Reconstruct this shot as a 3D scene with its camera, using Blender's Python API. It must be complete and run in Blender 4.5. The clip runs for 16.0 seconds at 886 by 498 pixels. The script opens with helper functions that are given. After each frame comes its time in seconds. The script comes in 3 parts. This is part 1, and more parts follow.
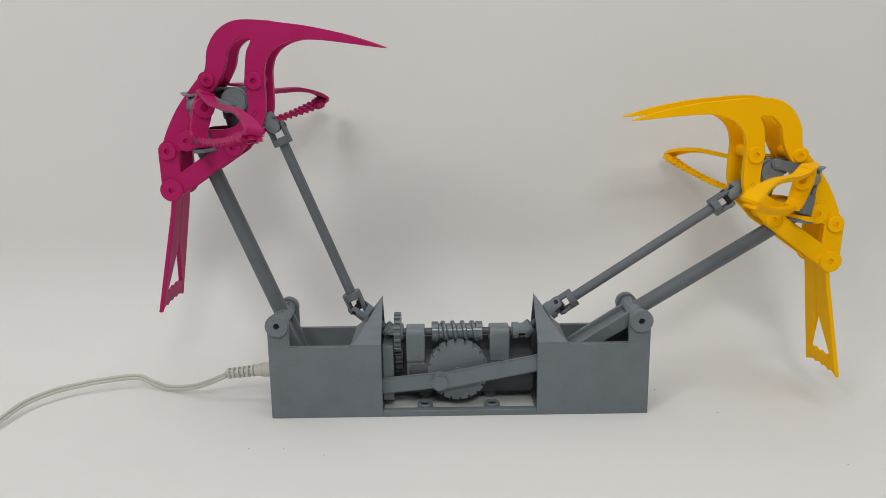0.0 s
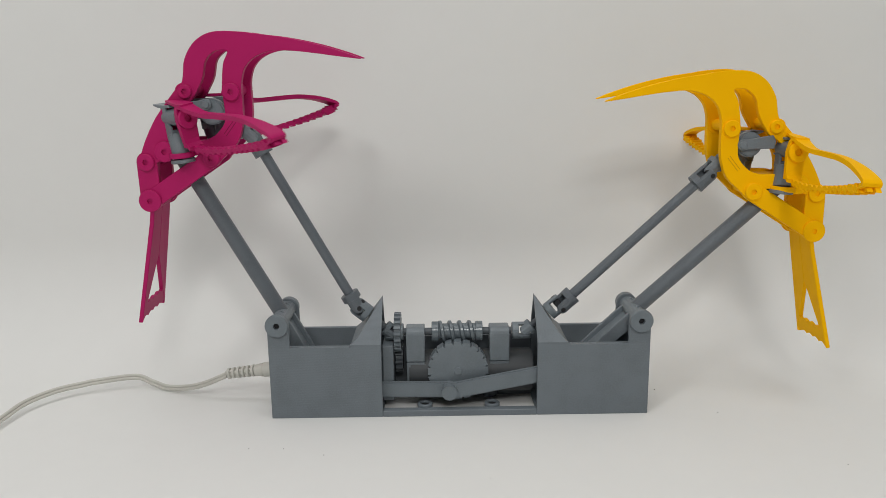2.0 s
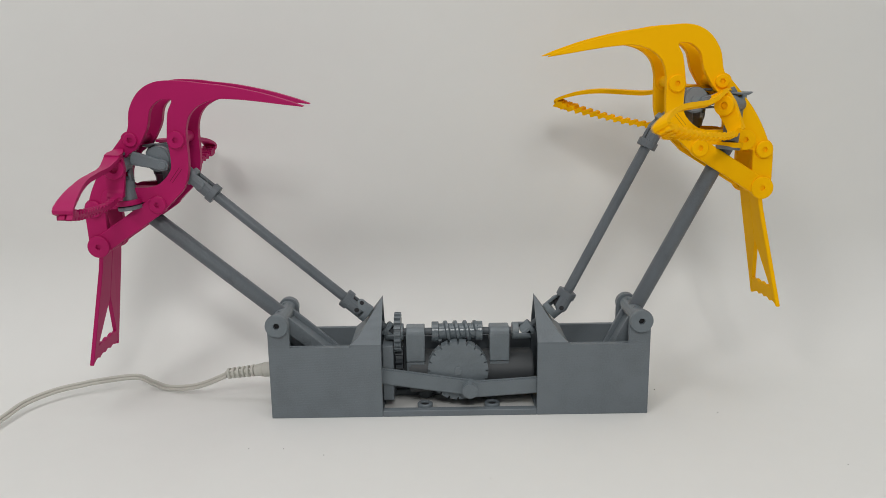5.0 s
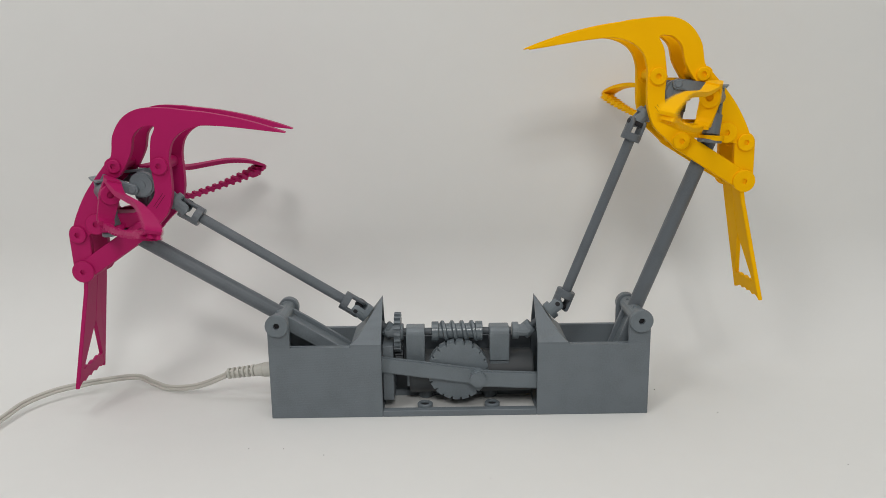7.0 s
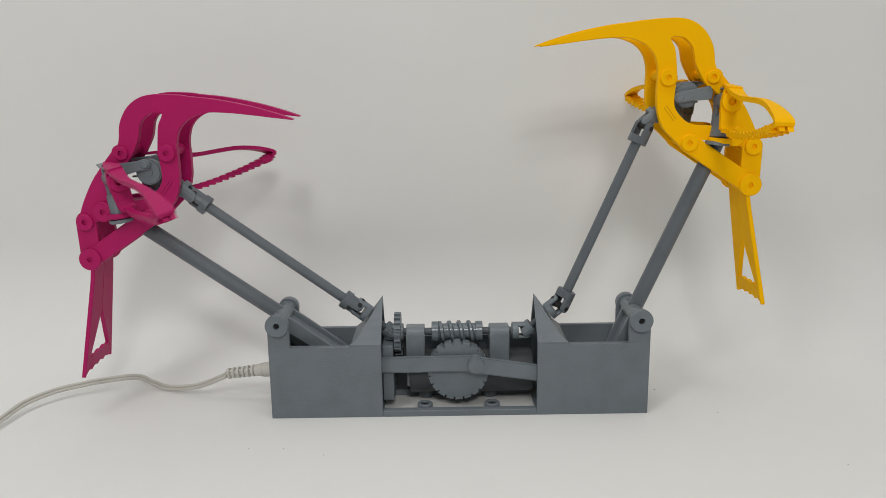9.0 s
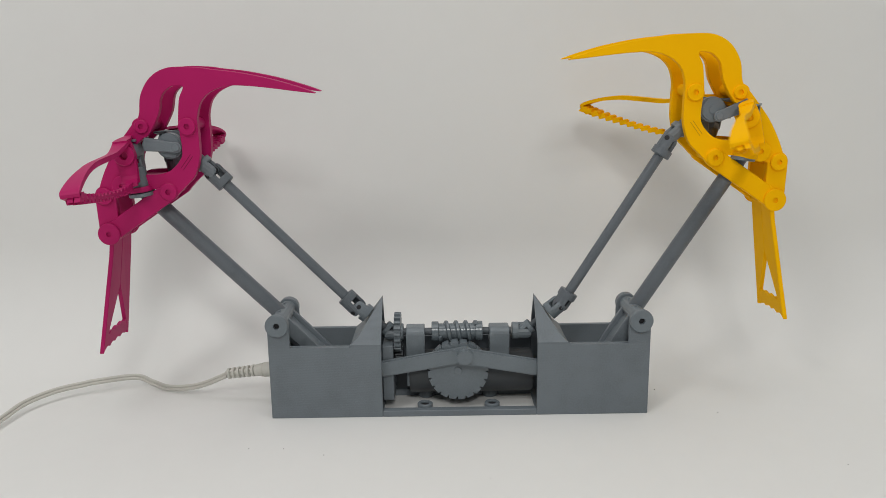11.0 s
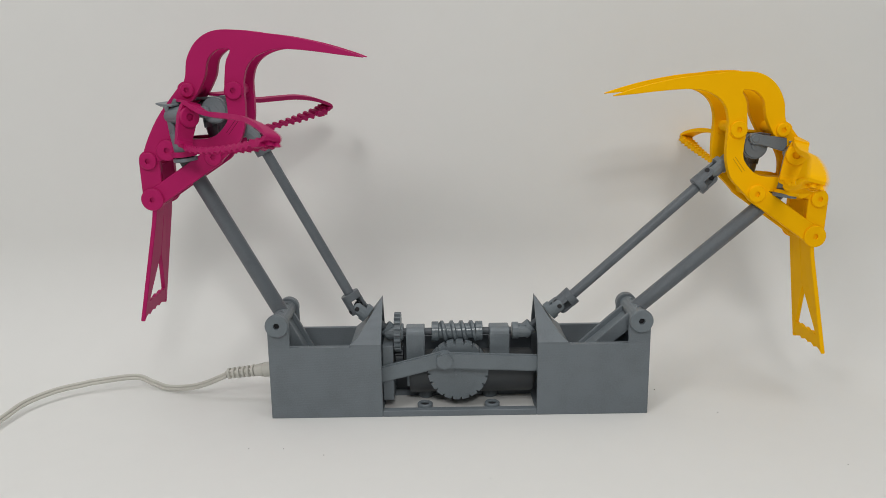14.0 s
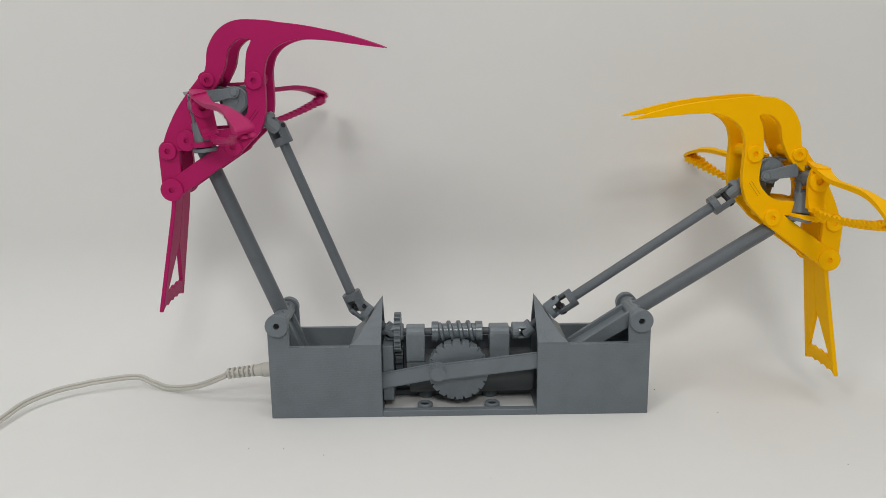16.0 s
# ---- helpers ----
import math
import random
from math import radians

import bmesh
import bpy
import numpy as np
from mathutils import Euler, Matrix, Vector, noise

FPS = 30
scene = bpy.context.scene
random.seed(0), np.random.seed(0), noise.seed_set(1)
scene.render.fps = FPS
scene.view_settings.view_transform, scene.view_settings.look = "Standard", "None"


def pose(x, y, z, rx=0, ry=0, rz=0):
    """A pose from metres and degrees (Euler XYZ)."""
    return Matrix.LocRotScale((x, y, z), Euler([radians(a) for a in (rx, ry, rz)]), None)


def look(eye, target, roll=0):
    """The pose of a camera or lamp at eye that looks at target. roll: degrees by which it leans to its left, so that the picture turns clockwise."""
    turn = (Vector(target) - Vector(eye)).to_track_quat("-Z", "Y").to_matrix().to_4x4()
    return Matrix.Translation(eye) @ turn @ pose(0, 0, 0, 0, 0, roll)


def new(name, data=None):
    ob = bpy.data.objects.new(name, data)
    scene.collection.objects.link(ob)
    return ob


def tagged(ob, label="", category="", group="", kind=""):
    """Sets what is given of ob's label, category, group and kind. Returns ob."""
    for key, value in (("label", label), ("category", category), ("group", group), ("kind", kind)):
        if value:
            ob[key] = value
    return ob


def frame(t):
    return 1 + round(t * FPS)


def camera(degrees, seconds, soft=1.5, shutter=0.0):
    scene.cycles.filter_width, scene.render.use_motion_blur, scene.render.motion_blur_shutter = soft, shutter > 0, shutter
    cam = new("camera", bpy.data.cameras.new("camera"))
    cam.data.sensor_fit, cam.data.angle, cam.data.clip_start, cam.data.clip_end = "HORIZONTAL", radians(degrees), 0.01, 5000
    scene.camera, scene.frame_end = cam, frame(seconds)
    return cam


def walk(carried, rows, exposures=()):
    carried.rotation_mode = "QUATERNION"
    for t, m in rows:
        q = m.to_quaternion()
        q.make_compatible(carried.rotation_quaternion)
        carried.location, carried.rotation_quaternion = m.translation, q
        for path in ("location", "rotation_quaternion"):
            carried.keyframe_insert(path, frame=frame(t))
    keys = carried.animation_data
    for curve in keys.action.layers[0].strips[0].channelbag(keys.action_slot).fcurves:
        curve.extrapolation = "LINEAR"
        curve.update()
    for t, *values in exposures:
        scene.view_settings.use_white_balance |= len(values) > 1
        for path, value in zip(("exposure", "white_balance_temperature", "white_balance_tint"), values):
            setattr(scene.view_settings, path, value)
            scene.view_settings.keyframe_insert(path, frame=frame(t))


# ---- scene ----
MM = 0.001

# ---- camera: it stands still ----
cam = camera(59.45, 16.0, soft=0.7, shutter=0.17)
EYE = Vector((-0.0094, -0.3855, 0.1752))
PITCH, YAW, ROLL = 12.284, 0.223, -0.75
AIM = EYE + Vector((math.sin(radians(YAW)) * math.cos(radians(PITCH)), math.cos(radians(YAW)) * math.cos(radians(PITCH)), -math.sin(radians(PITCH))))
CAM_POSE = look(EYE, AIM, ROLL)
walk(cam, [(0.0, CAM_POSE), (16.0, CAM_POSE)], exposures=[(0.0, 0.0), (16.0, 0.0)])

# ---- light: even room light, two lamps placed by the cast shadows, an added fill ----
world = bpy.data.worlds.new("room_light")
scene.world = world
world.use_nodes = True
world.node_tree.nodes["Background"].inputs[0].default_value = (1.0, 0.995, 0.98, 1)
world.node_tree.nodes["Background"].inputs[1].default_value = 0.110


def area_lamp(name, eye, target, size_x, size_y, watts, colour):
    data = bpy.data.lights.new(name, "AREA")
    data.shape, data.size, data.size_y, data.energy, data.color = "RECTANGLE", size_x, size_y, watts, colour
    lamp = new(name, data)
    lamp.matrix_world = look(eye, target)
    return lamp


area_lamp("front_panel", (0.06, -0.86, 0.68), (0, 0.05, 0.1), 0.20, 0.16, 2.46, (1.0, 0.995, 0.97))
area_lamp("left_panel", (-0.55, -0.70, 0.85), (0, 0.05, 0.1), 0.24, 0.20, 1.92, (1.0, 0.99, 0.965))
# unseen overhead fill, added to brighten the flat part of the sheet
area_lamp("ceiling_panel_large", (0.0, -0.35, 1.9), (0, 0.0, 0.0), 1.6, 1.2, 13.2, (0.995, 0.995, 0.985))


# ---- materials ----
def mat(name, colour, rough=0.5, spec=0.4, layers=0.0, layer_size=0.0004, mottle=0.06, grain=0.03, bump=0.1, sub=0.0):
    """Printed or painted plastic: mottled base colour, fine grain and, where layers is set, the stacked lines of the print."""
    m = bpy.data.materials.new(name)
    m.use_nodes = True
    nt = m.node_tree
    n, l = nt.nodes, nt.links
    b = n["Principled BSDF"]
    b.inputs["Roughness"].default_value = rough
    b.inputs["Specular IOR Level"].default_value = spec
    tc = n.new("ShaderNodeTexCoord")
    big = n.new("ShaderNodeTexNoise")
    big.inputs["Scale"].default_value, big.inputs["Detail"].default_value = 70, 4
    fine = n.new("ShaderNodeTexNoise")
    fine.inputs["Scale"].default_value, fine.inputs["Detail"].default_value = 1400, 2
    l.new(tc.outputs["Object"], big.inputs["Vector"])
    l.new(tc.outputs["Object"], fine.inputs["Vector"])
    mix = n.new("ShaderNodeMix")
    mix.data_type = "RGBA"
    mix.inputs["A"].default_value = (*[c * (1 - mottle) for c in colour], 1)
    mix.inputs["B"].default_value = (*[min(1, c * (1 + mottle)) for c in colour], 1)
    add = n.new("ShaderNodeMath")
    add.operation = "MULTIPLY_ADD"
    add.inputs[1].default_value = grain * 10
    l.new(fine.outputs["Fac"], add.inputs[0])
    l.new(big.outputs["Fac"], add.inputs[2])
    l.new(add.outputs[0], mix.inputs["Factor"])
    l.new(mix.outputs["Result"], b.inputs["Base Color"])
    bp = n.new("ShaderNodeBump")
    bp.inputs["Strength"].default_value, bp.inputs["Distance"].default_value = bump, 0.0004
    if layers:
        wave = n.new("ShaderNodeTexWave")
        wave.bands_direction = "Z"
        wave.inputs["Scale"].default_value = 0.314 / layer_size
        wave.inputs["Distortion"].default_value = 1.2
        wave.inputs["Detail"].default_value = 2
        wave.inputs["Detail Scale"].default_value = 0.4
        l.new(tc.outputs["Object"], wave.inputs["Vector"])
        h = n.new("ShaderNodeMath")
        h.operation = "MULTIPLY_ADD"
        h.inputs[1].default_value = layers
        l.new(wave.outputs["Fac"], h.inputs[0])
        l.new(fine.outputs["Fac"], h.inputs[2])
        l.new(h.outputs[0], bp.inputs["Height"])
        rr = n.new("ShaderNodeMath")
        rr.operation = "MULTIPLY_ADD"
        rr.inputs[1].default_value, rr.inputs[2].default_value = 0.12, rough - 0.06
        l.new(wave.outputs["Fac"], rr.inputs[0])
        l.new(rr.outputs[0], b.inputs["Roughness"])
    else:
        l.new(fine.outputs["Fac"], bp.inputs["Height"])
    l.new(bp.outputs["Normal"], b.inputs["Normal"])
    if sub:
        b.inputs["Subsurface Weight"].default_value = sub
        b.inputs["Subsurface Radius"].default_value = (0.002, 0.0015, 0.0008)
        b.inputs["Subsurface Scale"].default_value = 0.6
    return m


GREY = mat("grey_print", (0.132, 0.153, 0.170), 0.44, 0.42, layers=0.9, mottle=0.28, grain=0.085, bump=0.3)
GREY_SMOOTH = mat("grey_print_smooth", (0.139, 0.163, 0.181), 0.36, 0.5, layers=0.9, mottle=0.2, grain=0.075, bump=0.26)
GREY_ROD = mat("grey_print_bar", (0.098, 0.112, 0.126), 0.36, 0.45, layers=0.9, mottle=0.24, grain=0.085, bump=0.26)
GREY_GLOSS = mat("grey_print_polished", (0.123, 0.147, 0.164), 0.22, 0.55, mottle=0.06)
GREY_DARK = mat("grey_print_dark", (0.08, 0.092, 0.104), 0.45, 0.4, mottle=0.06)
MAGENTA = mat("magenta_print", (0.425, 0.007, 0.113), 0.48, 0.24, mottle=0.05)
YELLOW = mat("yellow_print", (1.0, 0.50, 0.001), 0.55, 0.05, mottle=0.04)
DARK = mat("dark_hole", (0.03, 0.03, 0.033), 0.6, 0.2)
# dark can; its colour also holds part of the gear bay's shade
MOTOR = mat("motor_can", (0.05, 0.055, 0.06), 0.5, 0.35)
PAPER = mat("white_paper", (0.794, 0.794, 0.777), 0.75, 0.15, mottle=0.012, grain=0.01, bump=0.03)
# darker copies of both prints, standing for shade in the breast slots
SLOT_SHADE_MAGENTA = mat("magenta_slot_shade", (0.10, 0.004, 0.03), 0.6, 0.2)
SLOT_SHADE_YELLOW = mat("yellow_slot_shade", (0.50, 0.22, 0.002), 0.6, 0.2)
CORD = mat("cream_cord", (0.57, 0.56, 0.51), 0.42, 0.45, mottle=0.04)
SPECK = mat("dark_speck", (0.05, 0.045, 0.04), 0.8, 0.1)


# ---- mesh helpers, in millimetres ----
def finish(bm, bevel=0.0, segments=1, smooth=False, angle=35):
    bmesh.ops.recalc_face_normals(bm, faces=bm.faces)
    if bevel:
        sharp = [e for e in bm.edges if len(e.link_faces) == 2 and e.calc_face_angle(0) > radians(angle)]
        bmesh.ops.bevel(bm, geom=sharp, offset=bevel, segments=segments, affect="EDGES", clamp_overlap=True)
    if smooth:
        for f in bm.faces:
            f.smooth = True
        for e in bm.edges:
            e.smooth = not (len(e.link_faces) == 2 and e.calc_face_angle(0) > radians(angle))
    return bm


def part(name, bm, material, parent=None, label="", m=None):
    mesh = bpy.data.meshes.new(name)
    for v in bm.verts:
        v.co *= MM
    bm.to_mesh(mesh)
    bm.free()
    mesh.materials.append(material)
    ob = new(name, mesh)
    if parent is not None:
        ob.parent = parent
    if m is not None:
        ob.matrix_basis = m
    if label:
        tagged(ob, label)
    return ob


def prism(bm, outline, y0, y1):
    """Extrude a closed x, z outline from y0 to y1."""
    a = [bm.verts.new((x, y0, z)) for x, z in outline]
    b = [bm.verts.new((x, y1, z)) for x, z in outline]
    k = len(outline)
    bm.faces.new(a)
    bm.faces.new(b[::-1])
    for i in range(k):
        bm.faces.new((a[i], b[i], b[(i + 1) % k], a[(i + 1) % k]))
    return bm


def block(bm, x0, x1, y0, y1, z0, z1):
    return prism(bm, [(x0, z0), (x1, z0), (x1, z1), (x0, z1)], y0, y1)


def rod(bm, p, q, r0, r1=None, sides=24):
    """A round bar from p to q."""
    p, q = Vector(p), Vector(q)
    r1 = r0 if r1 is None else r1
    turn = (q - p).to_track_quat("Z", "Y").to_matrix().to_4x4()
    bmesh.ops.create_cone(bm, cap_ends=True, segments=sides, radius1=r0, radius2=r1, depth=(q - p).length,
                          matrix=Matrix.Translation((p + q) / 2) @ turn)
    return bm


def tube(bm, p, q, r_out, r_in, sides=28):
    """A ring-shaped bar: outer and inner skin with both end faces."""
    p, q = Vector(p), Vector(q)
    turn = (q - p).to_track_quat("Z", "Y").to_matrix()
    rings = []
    for c, r in ((p, r_out), (q, r_out), (q, r_in), (p, r_in)):
        rings.append([bm.verts.new(c + turn @ Vector((r * math.cos(2 * math.pi * i / sides), r * math.sin(2 * math.pi * i / sides), 0))) for i in range(sides)])
    for a, b in zip(rings, rings[1:] + rings[:1]):
        for i in range(sides):
            bm.faces.new((a[i], a[(i + 1) % sides], b[(i + 1) % sides], b[i]))
    return bm


def arc(cx, cz, r, a0, a1, n=10):
    return [(cx + r * math.cos(radians(a0 + (a1 - a0) * i / n)), cz + r * math.sin(radians(a0 + (a1 - a0) * i / n))) for i in range(n + 1)]


def bar_outline(p, q, r):
    a = math.degrees(math.atan2(q[1] - p[1], q[0] - p[0]))
    return arc(p[0], p[1], r, a + 90, a + 270, 10) + arc(q[0], q[1], r, a - 90, a + 90, 10)


def curve(points, steps=6, closed=False):
    """A smooth line through a few design points."""
    k = len(points)
    out = []
    for i in range(k if closed else k - 1):
        if closed:
            p0, p1, p2, p3 = (Vector(points[(i + j) % k]) for j in (-1, 0, 1, 2))
        else:
            p0, p1, p2, p3 = (Vector(points[min(max(i + j, 0), k - 1)]) for j in (-1, 0, 1, 2))
        for s in range(steps):
            t = s / steps
            out.append(tuple(0.5 * ((2 * p1) + (p2 - p0) * t + (2 * p0 - 5 * p1 + 4 * p2 - p3) * t * t + (3 * p1 - p0 - 3 * p2 + p3) * t ** 3)))
    if not closed:
        out.append(tuple(points[-1]))
    return out


# ---- the course of the mechanism ----
STEP = [0.5 * i for i in range(33)]
# swing of the magenta arm, in degrees, every half second
ARM_M = [111.7, 112.6, 114.0, 116.4, 118.8, 122.0, 125.1, 128.7, 132.2, 136.2, 139.9, 143.2, 146.0, 148.0, 149.0, 149.4, 148.2,
         146.7, 144.6, 142.6, 140.3, 137.6, 134.8, 132.0, 128.9, 126.3, 123.4, 120.8, 118.0, 115.8, 113.9, 112.5, 111.6]
# place of the yellow bird's lowest bolt, in millimetres
YEL_X = [192.9, 192.1, 190.3, 186.5, 182.8, 177.6, 173.1, 168.0, 163.2, 158.6, 154.3, 150.7, 147.9, 146.0, 144.8, 144.5, 145.0,
         146.6, 148.3, 151.0, 154.2, 157.7, 161.4, 165.2, 169.8, 173.1, 177.0, 180.6, 183.6, 187.0, 189.1, 190.9, 192.3]
YEL_Z = [81.7, 83.7, 87.7, 92.6, 97.7, 102.8, 107.1, 111.3, 114.7, 118.0, 120.6, 122.4, 123.5, 123.9, 124.2, 124.3, 124.1,
         123.1, 122.2, 120.6, 118.7, 116.6, 114.2, 111.4, 108.5, 105.5, 102.5, 98.6, 95.0, 91.4, 87.8, 84.7, 82.3]
YEL_TURN_T = [0, 0.6, 1.2, 3.0, 7.0, 8.3, 9.0, 11.0, 12.5, 14.0, 16.0]
YEL_TURN = [-3.0, -1.6, 0.0, 0.5, 0.8, 0.2, -1.0, -1.8, -2.2, -2.5, -3.0]
TIMES = [i / 10 for i in range(161)]
FLAP = 0.8694
MID_Y = 18.5
HINGE_X, HINGE_Z = 94.6, 52.0
ATTACH = (12.8, 23.1)
JOINT = (52.9, 29.0)


def smooth_at(t, xs, ys):
    """Cubic through the rows, at time t."""
    i = min(max(int(np.searchsorted(xs, t, side="right")) - 1, 0), len(xs) - 2)
    h = xs[i + 1] - xs[i]
    u = (t - xs[i]) / h
    m0 = (ys[i + 1] - ys[max(i - 1, 0)]) / (xs[i + 1] - xs[max(i - 1, 0)]) * h
    m1 = (ys[min(i + 2, len(xs) - 1)] - ys[i]) / (xs[min(i + 2, len(xs) - 1)] - xs[i]) * h
    return (2 * u ** 3 - 3 * u * u + 1) * ys[i] + (u ** 3 - 2 * u * u + u) * m0 + (3 * u * u - 2 * u ** 3) * ys[i + 1] + (u ** 3 - u * u) * m1


def bird_state(t, side):
    """x, z (mm) and turn (degrees, counter-clockwise) of a bird; side 1: magenta, -1: yellow."""
    if side == 1:
        a = smooth_at(t, STEP, ARM_M)
        return -107.5 + 101.1 * math.cos(radians(a)), 28.9 + 101.1 * math.sin(radians(a)), 0.8 * (a - 111.7) / 37.6
    return smooth_at(t, STEP, YEL_X), smooth_at(t, STEP, YEL_Z), smooth_at(t, YEL_TURN_T, YEL_TURN)


def on_bird(t, side, x, z):
    bx, bz, turn = bird_state(t, side)
    c, s = math.cos(radians(turn)), math.sin(radians(turn))
    return bx + c * side * x - s * z, bz + s * side * x + c * z


PIN_C, PIN_R = (-0.6, 22.0), 10.7


def pin_angle(t):
    return 20.694 * t - 157.8


# ---- backdrop: one white sheet, swept up into the wall ----
def build_backdrop():
    bm = bmesh.new()
    wall_y, rad = 125.0, 75.0
    prof = [(-2500, 0), (-900, 0), (-300, 0), (-60, 0), (wall_y - rad, 0)]
    prof += [(wall_y - rad + rad * math.sin(radians(a)), rad - rad * math.cos(radians(a))) for a in range(5, 91, 5)]
    prof += [(wall_y, 300), (wall_y, 900), (wall_y, 2000)]
    cols = [-2500, -800, -300, 0, 300, 800, 2500]
    grid = [[bm.verts.new((x, y, z)) for x in cols] for y, z in prof]
    for a, b in zip(grid, grid[1:]):
        for i in range(len(cols) - 1):
            bm.faces.new((a[i], a[i + 1], b[i + 1], b[i]))
    finish(bm, smooth=True, angle=60)
    ob = part("backdrop", bm, PAPER)
    tagged(ob, "plain white paper sheet, table and curved backdrop in one", "backdrop", kind="structure")


build_backdrop()


def gear_outline(cx, cz, r_root, r_tip, teeth, duty=0.42):
    out = []
    for i in range(teeth):
        for f, r in ((0.0, r_root), (0.5 - duty / 2 - 0.08, r_root), (0.5 - duty / 2, r_tip), (0.5 + duty / 2, r_tip), (0.5 + duty / 2 + 0.08, r_root)):
            a = 2 * math.pi * (i + f) / teeth
            out.append((cx + r * math.cos(a), cz + r * math.sin(a)))
    return out


# ---- the grey base ----
def hinge_cap(parent, x, z, y0, y1, r, material, hole, name="bolt_cap", floor=None):
    """A flat round cap with a hexagonal socket, its axis along y; y0 is its outer face."""
    bm = bmesh.new()
    n = 36
    rings = []
    edge = 0.35 if y1 > y0 else -0.35
    for y, q, is_hex in ((y1, r, False), (y0 + edge, r, False), (y0, r - 0.35, False), (y0, hole, True), (y0 + 0.78 * (y1 - y0), hole, True)):
        row = []
        for i in range(n):
            a = 2 * math.pi * i / n
            k = q * math.cos(math.pi / 6) / math.cos((a % (math.pi / 3)) - math.pi / 6) if is_hex else q
            row.append(bm.verts.new((x + k * math.cos(a), y, z + k * math.sin(a))))
        rings.append(row)
    for a, b in zip(rings, rings[1:]):
        for i in range(n):
            bm.faces.new((a[i], a[(i + 1) % n], b[(i + 1) % n], b[i]))
    bm.faces.new(rings[0])
    cap = part(name, finish(bm, smooth=True, angle=40), material, parent)
    bm = bmesh.new()
    prism(bm, arc(x, z, hole * 1.02, 0, 300, 5), y0 + 0.72 * (y1 - y0), y1 - 0.04 * (y1 - y0))
    part("socket", finish(bm), floor or material, cap)
    return cap


BASE_D = 33.0


def side_box(base, s):
    """One end box of the base; s = -1 or 1 is its side."""
    wall = [(100, 0), (100, 46)] + arc(94.4, 52, 5.7, -10, 180, 14) + [(88.6, 39.3), (57.4, 39.3), (57.2, 40.5), (41, 40.5), (41, 0)]
    for name, y0, y1 in (("front_wall", 0, 2.4), ("back_wall", BASE_D - 2.4, BASE_D)):
        bm = bmesh.new()
        prism(bm, [(s * x, 40.5 if z == 39.3 and y0 > 1 else z) for x, z in wall], y0, y1)
        finish(bm, 0.25, 1)
        part(name, bm, GREY, base)
    bm = bmesh.new()
    block(bm, s * 97.6, s * 100, 2.4, BASE_D - 2.4, 0, 40.4)
    part("end_wall", finish(bm), GREY, base)
    bm = bmesh.new()
    block(bm, s * 41, s * 97.6, 2.4, BASE_D - 2.4, 0, 2.2)
    part("bottom_plate", finish(bm), GREY, base)
    # hollow shaft guide: a peaked shell, open to the gear bay
    bm = bmesh.new()
    shells = []
    for d in (0.0, 1.3):
        foot = [(56.8 - 1.5 * d, d), (41, d), (41, BASE_D - d), (56.8 - 1.5 * d, BASE_D - d)]
        v = [bm.verts.new((s * x, y, 40.5)) for x, y in foot]
        top = [bm.verts.new((s * 40.7, y, 62.0 - 2.6 * d)) for y in (16.2, 19.2)]
        mid = [bm.verts.new((s * (52.6 - 1.2 * d), y, 44.6 - 0.9 * d)) for y in (3.2 + d, BASE_D - 3.2 - d)]
        bm.faces.new((v[0], v[1], top[0], mid[0]))
        bm.faces.new((v[2], v[3], mid[1], top[1]))
        bm.faces.new((v[3], v[0], mid[0], mid[1]))
        bm.faces.new((mid[0], top[0], top[1], mid[1]))
        shells.append((v[1], top[0], top[1], v[2]))
    a, b = shells
    for i in range(3):
        bm.faces.new((a[i], a[i + 1], b[i + 1], b[i]))
    part("shaft_guide", finish(bm), GREY, base)
    # raised joint line between the halves of the print
    bm = bmesh.new()
    block(bm, s * 41.2, s * 99.8, -0.12, 0.0, 40.1, 40.55)
    part("seam", finish(bm), GREY, base)
    # the socket floor is coloured near black for the shade in the hole
    hinge_cap(base, s * 94.5, 52, -2.6, 0.0, 6.0, GREY_SMOOTH, 1.8, "hinge_cap", DARK)
    bm = bmesh.new()
    rod(bm, (s * 94.5, BASE_D, 52), (s * 94.5, BASE_D + 2.6, 52), 5.6)
    part("hinge_cap", finish(bm, 0.3, 1, True), GREY_SMOOTH, base)


